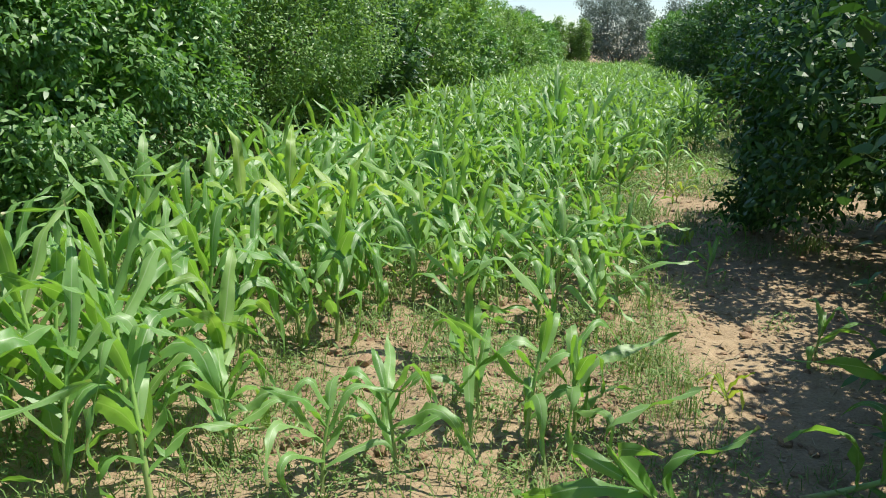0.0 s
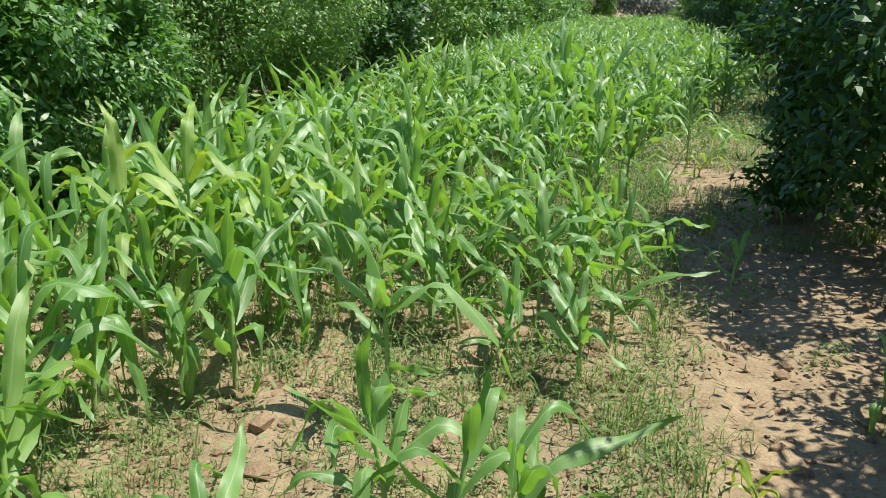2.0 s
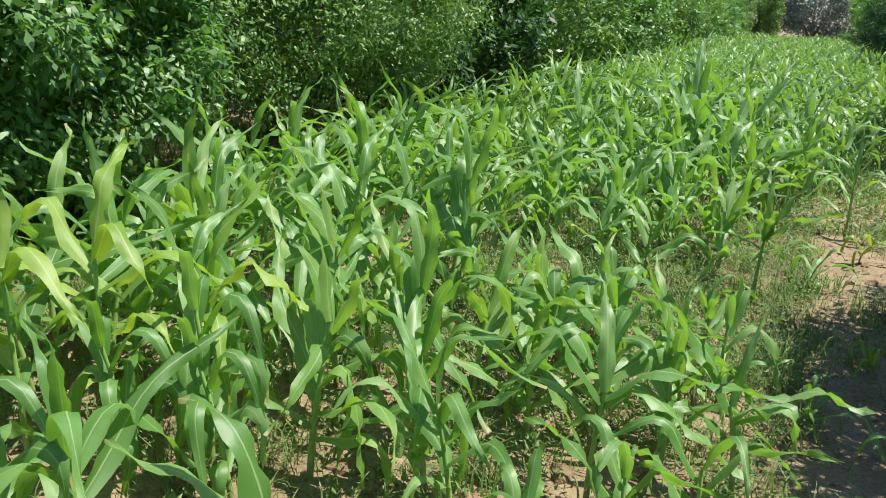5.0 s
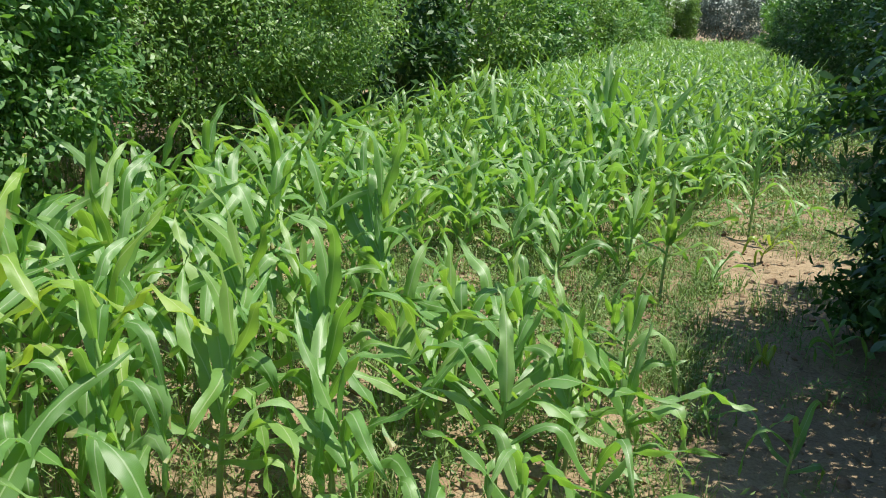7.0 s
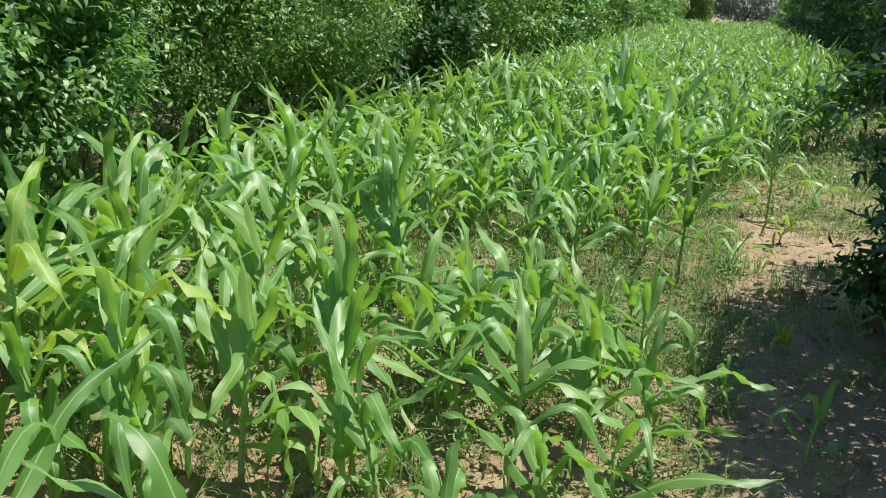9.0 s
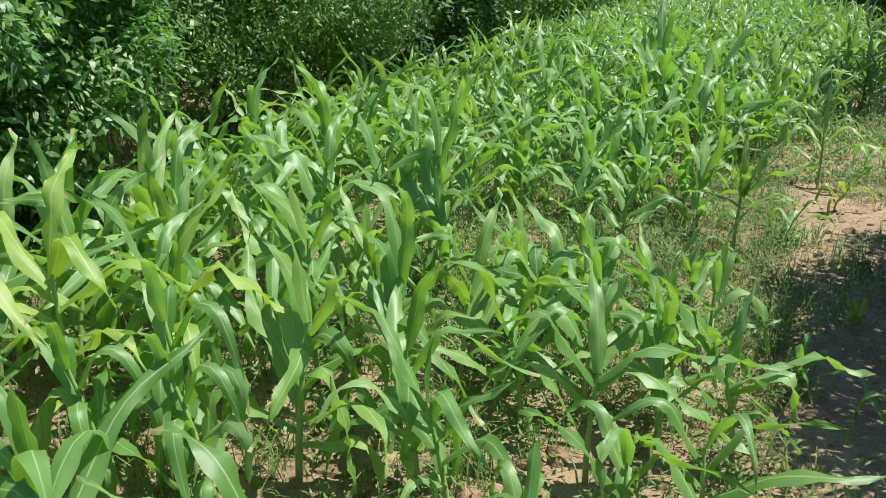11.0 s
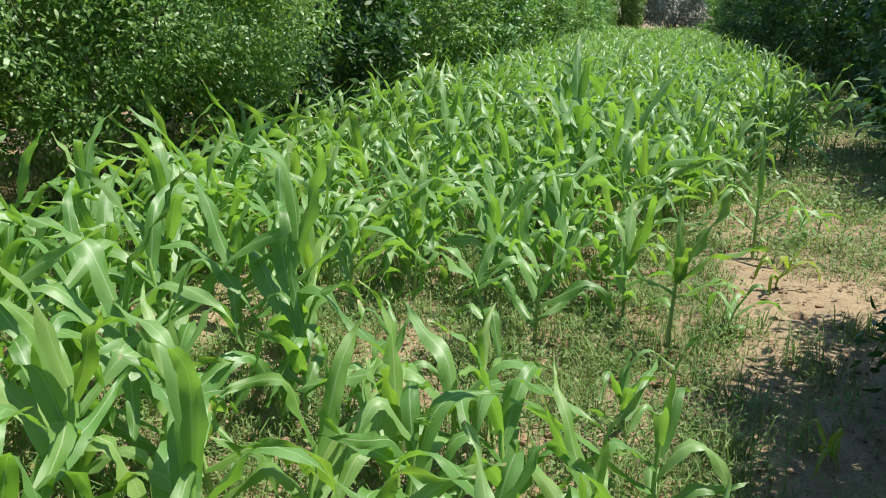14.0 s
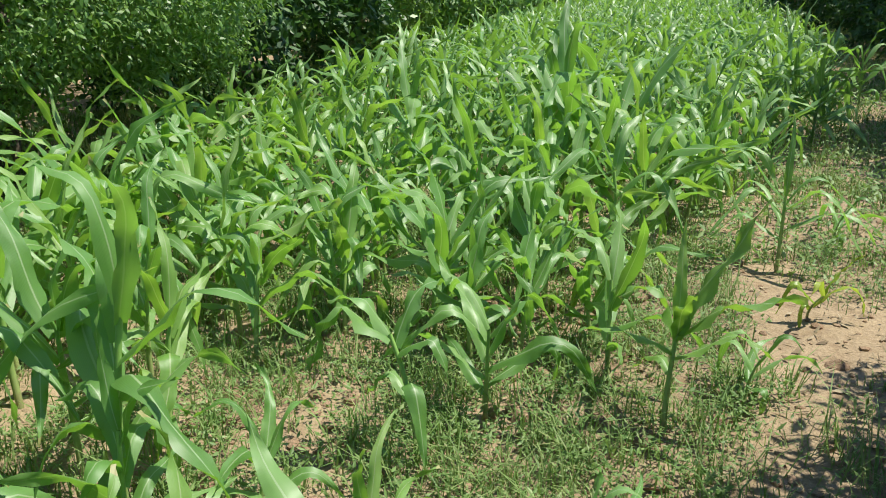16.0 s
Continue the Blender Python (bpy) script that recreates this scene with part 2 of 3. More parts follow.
def corn_shape(r, leaves=8, tall=0.46, along=14, across=5, upright=0.0, size=1.0, slim=1.0):
    """Pieces of a plant: the stalk's path and radii, and its blades."""
    lean = r.uniform(-0.06, 0.06, 2)
    path = [np.array((lean[0] * k * k, lean[1] * k * k, tall * k)) for k in np.linspace(0, 1, 6)]
    path[0][2] = -0.03
    plane = r.uniform(0, 6.28)
    blades = []
    for i in range(leaves):
        f = (i + 0.6) / leaves
        at = min(1.0, 0.24 + 0.80 * f)
        base = np.array((lean[0] * at * at, lean[1] * at * at, tall * at))
        heading = plane + math.pi * (i % 2) + r.uniform(-0.95, 0.95)
        length = size * (0.30 + 0.31 * math.sin(math.pi * min(1, 0.18 + 0.68 * f))) * r.uniform(0.82, 1.15)
        width = slim * size * (0.052 + 0.034 * math.sin(math.pi * min(1, 0.1 + 0.85 * f))) * r.uniform(0.85, 1.15)
        rise = 56 - 36 * f + r.uniform(-12, 12)
        stiff = r.uniform() < 0.14 + 0.18 * f
        bend = (r.uniform(15, 50) if stiff else (128 - 22 * f ** 2) * r.uniform(0.65, 1.3)) * (1 - upright)
        blades.append(corn_leaf(r, base, heading, length, width, rise, bend, along, across))
    return path, blades


CORN_LABEL = "green maize plant with long arching leaves growing from sandy soil"


def corn_plant(seed, leaves, tall, upright=0.0, size=1.0, mat=None, label=CORN_LABEL):
    r = np.random.default_rng(seed)
    root = tagged(new("corn_plant"), label, "corn plant", "maize plants of the field")
    path, blades = corn_shape(r, leaves, tall, upright=upright, size=size)
    v, f = tube(path, np.linspace(0.0125, 0.007, 6) * size, 8)
    part("stalk", mesh_of("stalk", v, f, STALK), root, "pale green jointed stalk")
    for v, f, uv in blades:
        part("leaf", mesh_of("leaf", v, f, mat or CORN, uv), root)
    return root


def in_field(u, v):
    """Whether maize stands there: thin where the walker treads and along the ragged right edge."""
    edge = 0.22 + 0.25 * wave(u, v, 0.16, 5) + np.clip((u - 8.9) * 0.33, 0, 2.1)
    left = -3.25 + 0.15 * wave(u, v, 0.2, 6) + 0.35 * (u < 6.6)
    return (v < edge) & (v > left)


KINDS = [corn_plant(11, 9, 0.54), corn_plant(12, 10, 0.60), corn_plant(13, 9, 0.50), corn_plant(14, 10, 0.58, 0.0, 1.0, CORN_LIGHT), corn_plant(15, 8, 0.42, 0.0, 0.9),
         corn_plant(16, 8, 0.48, 0.5, 1.05), corn_plant(17, 10, 0.64, 0.15, 1.08), corn_plant(18, 8, 0.48, 0.0, 1.0, CORN_LIGHT), corn_plant(19, 9, 0.53, 0.2, 1.05), corn_plant(20, 7, 0.34, 0.1, 0.8)]
SEEDLINGS = [corn_plant(31, 5, 0.13, 0.0, 0.48, CORN_YOUNG, "small yellowish maize seedling on bare sandy soil"),
             corn_plant(32, 6, 0.20, 0.1, 0.58, CORN, "short young maize plant with few drooping leaves")]


def lone_corn(u, v, tall, tip, blades, seed, mat=None):
    """A plant that stands out, blade by blade: height on the stalk, heading (0: to the field's right, 90: ahead), length, width, rise, bend."""
    r = np.random.default_rng(seed)
    root = tagged(new("corn_plant"), "broad-leaved maize plant standing apart on weedy sandy soil", "corn plant", "maize plants of the field")
    path = [np.array((tip[0] * k * k, tip[1] * k * k, tall * k - 0.03 * (k == 0))) for k in np.linspace(0, 1, 6)]
    sv, sf = tube(path, np.linspace(0.0115, 0.007, 6), 8)
    part("stalk", mesh_of("stalk", sv, sf, STALK), root, "pale green jointed stalk")
    for at, heading, length, width, rise, bend in blades:
        base = np.array((tip[0] * at * at, tip[1] * at * at, tall * at))
        lv, lf, uv = corn_leaf(r, base, radians(heading), length * 1.06, width, rise, bend, 14, 5, 0.3)
        part("leaf", mesh_of("leaf", lv, lf, mat or CORN, uv), root)
    x, y = plan(u, v)
    root.matrix_basis = pose(x, y, float(ground_z(u, v)), 0, 0, -11)


LONE = [(7.28, 0.18), (7.56, -0.57), (6.87, -0.58), (5.06, 0.22), (4.91, -0.22), (3.76, -0.65), (6.55, -1.6), (6.85, -3.35), (8.75, -3.3), (4.42, -1.78), (4.62, -1.52), (4.25, -1.98), (5.83, -1.65), (9.05, 0.74), (5.95, -0.52)]
lone_corn(*LONE[0], 0.40, (0.02, 0), [(0.98, 4, 0.50, 0.105, 25, 6), (0.94, -12, 0.42, 0.085, 42, 30), (1.0, 95, 0.36, 0.055, 4, 6), (0.95, 178, 0.30, 0.085, 18, 115), (0.8, 186, 0.32, 0.06, 62, 45),
                                      (0.75, 8, 0.34, 0.05, 60, 60), (0.92, -70, 0.24, 0.075, 16, 25), (0.6, 120, 0.26, 0.05, 45, 90)], 71, CORN_LIGHT)
lone_corn(*LONE[1], 0.32, (-0.02, 0), [(0.96, 176, 0.60, 0.10, 33, 12), (1.0, 10, 0.46, 0.10, 6, 8), (0.9, 2, 0.40, 0.085, 28, 115), (0.85, 184, 0.36, 0.075, 58, 35), (0.7, -40, 0.34, 0.07, 50, 90),
                                       (0.6, 150, 0.30, 0.06, 55, 80), (0.95, 60, 0.42, 0.08, 14, 60)], 72)
lone_corn(*LONE[2], 0.44, (-0.08, 0), [(0.97, 186, 0.42, 0.105, 48, 115), (1.0, 170, 0.26, 0.085, 35, 70), (0.85, -10, 0.26, 0.07, 50, 110), (0.9, 70, 0.36, 0.07, 25, 80), (0.6, -60, 0.34, 0.075, 55, 110),
                                       (0.5, 150, 0.3, 0.055, 55, 90)], 73)
lone_corn(*LONE[3], 0.36, (-0.04, 0), [(0.95, 172, 0.40, 0.085, 30, 20), (0.9, -30, 0.32, 0.09, 45, 120), (1.0, 60, 0.30, 0.05, 10, 15), (0.85, 4, 0.42, 0.065, 52, 50), (0.65, 200, 0.34, 0.06, 50, 80),
                                       (0.55, 20, 0.30, 0.055, 50, 95)], 74)
lone_corn(*LONE[4], 0.40, (0.03, 0), [(0.96, 6, 0.58, 0.075, 52, 48), (0.88, -8, 0.52, 0.075, 48, 75), (1.0, 110, 0.40, 0.07, 8, 40), (0.92, 180, 0.46, 0.085, 30, 95), (0.7, 195, 0.38, 0.07, 48, 90),
                                      (0.6, -50, 0.36, 0.07, 50, 100)], 75)
lone_corn(*LONE[5], 0.46, (0.0, 0), [(0.97, 172, 0.40, 0.10, 12, 85), (0.88, 0, 0.66, 0.10, 48, 105), (0.92, -88, 0.34, 0.085, 30, 130), (0.85, 182, 0.50, 0.06, 52, 42), (0.95, 25, 0.28, 0.08, 38, 95),
                                     (0.6, 160, 0.36, 0.06, 50, 95)], 76)
lone_corn(*LONE[6], 0.50, (0.0, 0), [(0.97, 165, 0.55, 0.095, 26, 18), (0.95, 10, 0.45, 0.09, 20, 75), (0.85, -15, 0.46, 0.085, 45, 85), (1.0, 70, 0.42, 0.07, 6, 25), (0.8, 190, 0.5, 0.085, 40, 70),
                                     (0.65, -60, 0.42, 0.08, 45, 110), (0.5, 20, 0.4, 0.07, 55, 80)], 77)
lone_corn(*LONE[7], 0.56, (-0.03, 0), [(0.98, 172, 0.52, 0.095, 34, 10), (0.92, 184, 0.58, 0.09, 48, 70), (1.0, 20, 0.40, 0.09, 14, 40), (0.85, -30, 0.52, 0.10, 48, 95), (0.75, 150, 0.50, 0.08, 55, 80),
                                       (0.65, 10, 0.46, 0.085, 55, 90), (0.5, 200, 0.42, 0.07, 60, 85)], 78)
lone_corn(*LONE[8], 0.50, (-0.02, 0), [(1.0, 158, 0.46, 0.05, 24, 6), (0.97, 10, 0.42, 0.055, 40, 20), (0.92, 182, 0.40, 0.055, 55, 95), (0.85, -60, 0.40, 0.07, 50, 100), (0.75, 40, 0.42, 0.065, 50, 90),
                                       (0.6, 190, 0.36, 0.06, 58, 80)], 79, CORN_LIGHT)
lone_corn(*LONE[9], 0.74, (0.0, 0), [(1.0, 100, 0.46, 0.085, 10, 60), (0.97, -20, 0.50, 0.09, 30, 105), (0.92, 175, 0.52, 0.085, 36, 100), (0.82, 30, 0.50, 0.085, 46, 85), (0.75, 215, 0.50, 0.08, 50, 85),
                                     (0.6, -15, 0.48, 0.08, 55, 80), (0.5, 160, 0.44, 0.075, 55, 90), (0.4, -80, 0.40, 0.07, 60, 80)], 80, CORN_YELLOW)
lone_corn(*LONE[10], 0.62, (0.02, 0), [(1.0, 60, 0.44, 0.08, 12, 45), (0.95, 190, 0.50, 0.085, 32, 110), (0.9, 5, 0.52, 0.085, 42, 80), (0.78, -45, 0.46, 0.085, 48, 100), (0.66, 140, 0.46, 0.08, 52, 90),
                                      (0.5, 0, 0.42, 0.07, 58, 85)], 81, CORN_YELLOW)
lone_corn(*LONE[11], 0.70, (-0.02, 0), [(1.0, 130, 0.46, 0.085, 8, 50), (0.95, -10, 0.50, 0.09, 28, 110), (0.88, 188, 0.50, 0.08, 42, 85), (0.78, 45, 0.48, 0.08, 46, 95), (0.66, -60, 0.46, 0.08, 50, 100),
                                       (0.52, 170, 0.42, 0.075, 58, 85)], 82, CORN_YELLOW)
lone_corn(*LONE[12], 0.56, (0.02, 0), [(1.0, 20, 0.50, 0.10, 16, 20), (0.97, 168, 0.56, 0.10, 30, 50), (0.9, -8, 0.56, 0.10, 44, 80), (0.84, 195, 0.54, 0.10, 46, 90), (0.72, -50, 0.52, 0.095, 50, 95),
                                      (0.6, 140, 0.48, 0.09, 55, 85), (0.45, 20, 0.44, 0.08, 58, 85)], 83)
lone_corn(*LONE[13], 0.42, (0.0, 0), [(1.0, 80, 0.42, 0.045, 8, 20), (0.95, 175, 0.62, 0.045, 40, 85), (0.9, 5, 0.66, 0.045, 38, 105), (0.82, -40, 0.60, 0.045, 42, 110), (0.75, 200, 0.56, 0.045, 48, 95),
                                      (0.65, 120, 0.50, 0.045, 50, 90), (0.55, -10, 0.52, 0.042, 55, 85), (0.45, 160, 0.44, 0.04, 60, 80)], 84)
lone_corn(*LONE[14], 0.34, (0.0, 0), [(1.0, 140, 0.40, 0.09, 14, 55), (0.96, 0, 0.56, 0.095, 46, 80), (0.9, 184, 0.60, 0.09, 50, 65), (0.85, -70, 0.46, 0.09, 45, 95), (0.7, 40, 0.44, 0.08, 50, 90),
                                      (0.6, 210, 0.42, 0.075, 58, 80)], 85)
used = set()


def set_plant(kind, u, v, turn=None, scale=1.0, tip=(0.0, 0.0)):
    x, y = plan(u, v)
    m = pose(x, y, float(ground_z(u, v)), tip[0], tip[1], rng.uniform(0, 360) if turn is None else turn)
    if kind in used:
        ob = copy_thing(kind, m)
    else:
        used.add(kind)
        ob = kind
        ob.matrix_basis = m
    ob.scale = (scale,) * 3
    return ob


# plants that stand apart, along the open right edge and near the walker
SINGLE = [
    (3, 7.63, -1.63, 0.95), (7, 7.74, -1.18, 0.95),
    (7, 10.5, 0.4, 0.95), (1, 14.4, 2.14, 1.1), 
    (4, 4.12, 0.03, 0.8), (9, 4.67, 0.14, 1.0), (0, 3.84, -1.32, 1.0), (6, 3.15, -1.7, 0.9), (3, 2.48, -2.0, 1.08), (6, 2.39, -1.61, 1.04), (1, 2.15, -1.4, 0.95), (0, 2.62, -1.82, 1.05), (8, 2.2, -1.75, 1.0), (7, 2.75, -1.45, 0.95), (2, 2.55, -1.3, 0.7),
    (0, 2.88, -0.23, 0.8), (8, 3.04, -0.44, 0.76), (2, 2.95, -0.05, 0.75), (4, 2.41, -0.9, 0.75), (2, 2.6, -0.68, 0.7), (9, 4.55, -0.05, 0.9), (1, 3.79, -1.5, 0.95),
    (9, 6.3, 0.03, 0.75), (0, 4.71, -0.72, 0.95), (3, 4.58, -1.08, 1.0), (2, 4.3, -0.3, 0.7),
    (7, 5.16, -0.5, 0.85), (1, 4.48, -1.4, 1.0), (2, 4.94, -1.28, 1.0), (6, 5.03, -0.92, 0.95), (3, 6.16, -0.42, 0.62), (0, 6.18, -1.15, 0.8),
    (4, 6.06, -0.85, 0.68), (2, 7.2, -0.43, 0.8), (0, 7.76, -1.22, 0.9), (1, 7.14, -1.75, 1.0), (3, 7.33, -2.2, 1.0), (9, 7.86, -0.12, 1.0),
    (2, 5.73, -1.48, 0.95), (7, 5.4, -0.81, 0.9), (0, 8.32, -0.39, 0.9), (7, 8.23, -0.1, 0.85), (6, 6.89, -2.15, 1.05),
    (3, 5.35, 0.02, 0.8), (1, 5.6, -0.28, 0.85), (0, 5.75, 0.12, 0.75), (2, 5.3, -0.3, 0.9), (4, 5.5, -0.55, 1.0), (8, 5.15, -0.02, 0.75), (7, 5.65, -0.62, 0.9),
    (6, 9.9, -0.45, 1.34), (5, 10.1, -0.2, 1.45), (5, 10.3, -0.55, 1.4), (6, 3.24, -2.2, 1.0), (1, 2.92, -2.54, 1.05), (0, 2.8, -2.2, 1.05),
]
for k, u, v, s in SINGLE:
    set_plant(KINDS[k], u, v, None, s, (rng.uniform(-5, 5), rng.uniform(-5, 5)))
for k, u, v, s in [(1, 4.03, 1.1, 1.0), (0, 8.42, 0.8, 1.1), (1, 7.58, 0.47, 0.9), (0, 6.4, 0.75, 0.8), (1, 5.38, 0.74, 0.95), (1, 5.72, 0.46, 0.8), (1, 6.6, 1.05, 0.8), (1, 9.6, 1.1, 1.0), (0, 3.4, 0.6, 0.8), (1, 3.0, 1.2, 0.9)]:
    set_plant(SEEDLINGS[k], u, v, None, s)
for k, u, v, turn, tip in [(2, 2.7, 0.75, 40, (58, 20)), (7, 2.5, 1.25, 300, (-62, 15)), (2, 2.95, 1.6, 160, (60, -25)), (4, 2.3, 0.45, 240, (50, 30))]:
    lain = set_plant(KINDS[k], u, v, turn, 1.0, tip)
    lain["label"] = "trampled maize plant bent over the ground"

# weedy gaps in the stand: place and reach
OPEN = [(7.1, -1.05, 0.45), (6.6, -0.1, 0.3), (3.5, -0.9, 0.35)]
taken = LONE + [(u, v) for _, u, v, _ in SINGLE]
near, far = [], []
for row in range(-8, 7):
    for step in range(-2, 228):
        u = 0.5 + step * 0.25 + rng.uniform(-0.11, 0.11)
        v = row * 0.44 + 0.02 + rng.uniform(-0.17, 0.17)
        keep, pick, size = rng.uniform(), rng.integers(0, 10), (rng.uniform(0.8, 1.12) if u < 10 else rng.uniform(0.62, 1.2)) * (1 + 0.10 * min(2.2, max(0.0, -v - 1.2)) * (1 if u < 8 else 0.35))
        if not in_field(u, v) or keep < 0.06 or u > 56 or (v > 0.5 and keep < 0.33 and u < 18):
            continue
        if u < 7.9 and v > -1.15 - 0.3 * max(0, 4 - u):
            if u < 4.4 or v > 0.15 or keep < 0.28:
                continue
            size *= 0.8
        if u < 4.2:
            size *= 0.85
        if u < 1.4 or (u < 2.6 and v > -1.35 - 0.5 * max(0.0, 2.0 - u)):
            continue
        if any((u - a) ** 2 + (v - b) ** 2 < c * c for a, b, c in OPEN):
            continue
        if any((u - a) ** 2 + (v - b) ** 2 < 0.045 for a, b in taken if abs(u - a) < 0.3):
            continue
        (near if u < 10.2 and len(near) < 250 else far).append((u, v, int(pick), size))
for u, v, k, s in near:
    set_plant(KINDS[k], u, v, None, s, (rng.uniform(-6, 6), rng.uniform(-6, 6)))

# the rest of the field, too many to tell apart
SHAPES = []
for s in range(16):
    r = np.random.default_rng(60 + s)
    path, blades = corn_shape(r, 11 if s < 8 else 9, r.uniform(0.44, 0.62), 9 if s < 8 else 6, 3, slim=0.82 if s < 8 else 0.9)
    tv, tf = tube(path, np.linspace(0.0125, 0.007, 6), 4)
    vs, fs, us, n = [tv], [tf], [np.full((len(tv), 2), 0.3)], len(tv)
    for v, f, uv in blades:
        vs.append(v), fs.append(f + n), us.append(uv)
        n += len(v)
    SHAPES.append((np.concatenate(vs), np.concatenate(fs), np.concatenate(us)))
vs, fs, us, n = [], [], [], 0
for u, v, k, s in far:
    sv, sf, su = SHAPES[k % 8 + (8 if u > 24 else 0)]
    a = rng.uniform(0, 6.28)
    c, d = math.cos(a), math.sin(a)
    x, y = plan(u, v)
    vs.append(np.stack([x + s * (sv[:, 0] * c - sv[:, 1] * d), y + s * (sv[:, 0] * d + sv[:, 1] * c), float(ground_z(u, v)) + s * sv[:, 2]], 1))
    fs.append(sf + n), us.append(su)
    n += len(sv)
tagged(new("maize_field", mesh_of("maize_field", np.concatenate(vs), np.concatenate(fs), CORN_FAR, np.concatenate(us))),
       "dense green maize stretching far between the tree rows", "corn field", kind="stuff")


# ---- trees ----
def leaf_cloud(r, centres, normals, per, spread, length, bent=True):
    """Small pointed leaves scattered round clump centres, hanging outwards: vertices and faces."""
    n = len(centres) * per
    c = np.repeat(centres, per, 0) + np.clip(r.normal(0, 1, (n, 3)), -1.7, 1.7) * np.repeat(spread, per)[:, None] * np.array((1, 1, 0.8))
    d = np.repeat(normals, per, 0) * 0.7 + r.normal(0, 0.75, (n, 3)) + np.array((0, 0, -0.15))
    d /= np.linalg.norm(d, axis=1)[:, None]
    up = np.array((0, 0, 1.0)) + np.repeat(normals, per, 0) * 0.9 + r.normal(0, 0.45, (n, 3))
    side = np.cross(d, up)
    side /= np.linalg.norm(side, axis=1)[:, None] + 1e-6
    nrm = np.cross(side, d)
    ln = length * r.uniform(0.65, 1.3, n)[:, None]
    w = ln * 0.17
    if bent:
        droop = nrm * ln * r.uniform(0.05, 0.3, n)[:, None]
        a, b = c + d * ln * 0.32 + nrm * w * 0.25, c + d * ln * 0.68 - droop * 0.4 + nrm * w * 0.2
        v = np.stack([c, a + side * w, a - side * w, b + side * w * 0.85, b - side * w * 0.85, c + d * ln - droop], 1)
        f = np.array([(0, 2, 1), (1, 2, 4), (1, 4, 3), (3, 4, 5)])
        k = 6
    else:
        v = np.stack([c, c + d * ln * 0.45 + side * w * 1.35, c + d * ln * 0.45 - side * w * 1.35, c + d * ln], 1)
        f = np.array([(0, 2, 1), (1, 2, 3)])
        k = 4
    faces = (np.arange(n)[:, None, None] * k + f[None]).reshape(-1, 3)
    return v.reshape(-1, 3), faces


def crown_points(r, radius, low, high, clumps, lumps):
    """Clump centres on the boughs of a lumpy, round-shouldered crown from low to high, and their outward directions."""
    boughs = 75
    k = np.arange(boughs) + 0.5
    z = np.clip(1 - 2 * k / boughs + r.normal(0, 0.04, boughs), -1, 1)
    a = k * 2.39996 + lumps + r.normal(0, 0.15, boughs)
    flat = np.sqrt(1 - z * z * 0.999) ** np.where(z < 0, 0.4, 0.75)
    d = np.stack([np.cos(a) * flat, np.sin(a) * flat, z], 1)
    bulge = 0.80 + 0.08 * np.sin(3 * a + lumps) + r.normal(0, 0.085, boughs)
    c = d * bulge[:, None] * np.array((radius, radius, (high - low) / 2)) + np.array((0, 0, (low + high) / 2))
    size = radius * r.uniform(0.17, 0.31, boughs)
    w = r.integers(0, boughs, clumps)
    out = d / np.linalg.norm(d, axis=1)[:, None]
    n = r.normal(0, 1, (clumps, 3))
    n /= np.linalg.norm(n, axis=1)[:, None]
    n = n + 0.75 * out[w]
    n /= np.linalg.norm(n, axis=1)[:, None]
    p = c[w] + n * (size[w] * r.uniform(0.75, 1.1, clumps))[:, None]
    p[:, 2] = np.maximum(p[:, 2], low + r.uniform(0, 0.3, clumps))
    return p, n


def tree(name, seed, radius, low, high, clumps, per, length, mat, label, bent=True, group="orchard trees", spread=0.13):
    r = np.random.default_rng(seed)
    root = tagged(new(name), label, "tree", group)
    fork = 0.55
    tp = [np.array((0.03 * math.sin(5 * k + seed), 0.03 * math.cos(4 * k), -0.08 + (fork + 0.08) * k)) for k in np.linspace(0, 1, 6)]
    v, f = tube(tp, [0.15, 0.115, 0.10, 0.095, 0.09, 0.085], 10)
    part("trunk", mesh_of("trunk", v, f, BARK), root, "rough grey-brown trunk")
    for i in range(7):
        a = 6.283 * i / 7 + r.uniform(-0.3, 0.3)
        reach, top = radius * r.uniform(0.55, 0.8), high * r.uniform(0.45, 0.82)
        lp = []
        for k in np.linspace(0, 1, 7):
            lp.append(tp[-1] + np.array((math.cos(a + 0.4 * k) * reach * k ** 0.9, math.sin(a + 0.4 * k) * reach * k ** 0.9, (top - fork) * k ** 1.25)) - (np.array((0, 0, 0.06)) if k == 0 else 0) + (r.normal(0, 0.035, 3) if 0 < k else 0))
        v, f = tube(lp, np.linspace(0.06, 0.012, 7), 6)
        part("limb", mesh_of("limb", v, f, BARK), root)
    p, nrm = crown_points(r, radius, low, high, clumps, seed * 1.7)
    cv, cf = leaf_cloud(r, p, nrm, per, spread * r.uniform(0.7, 1.3, clumps), length, bent)
    inner, inn = crown_points(r, radius * 0.72, low + 0.25, high * 0.86, clumps // 2, seed)
    iv, jf = leaf_cloud(r, inner, inn, max(20, per // 2), np.full(clumps // 2, spread * 1.3), length * 1.05, False)
    verts, faces = np.concatenate([cv, iv]), np.concatenate([cf, jf + len(cv)])
    verts[:, 2] = np.maximum(verts[:, 2], 0.06)
    part("crown", mesh_of("crown", verts, faces, mat, smooth=False), root, "dense crown of small leaves")
    return root


def put(ob, u, v, turn=0.0, scale=1.0):
    x, y = plan(u, v)
    ob.matrix_basis = pose(x, y, 0, 0, 0, turn)
    ob.scale = (scale,) * 3
    return ob


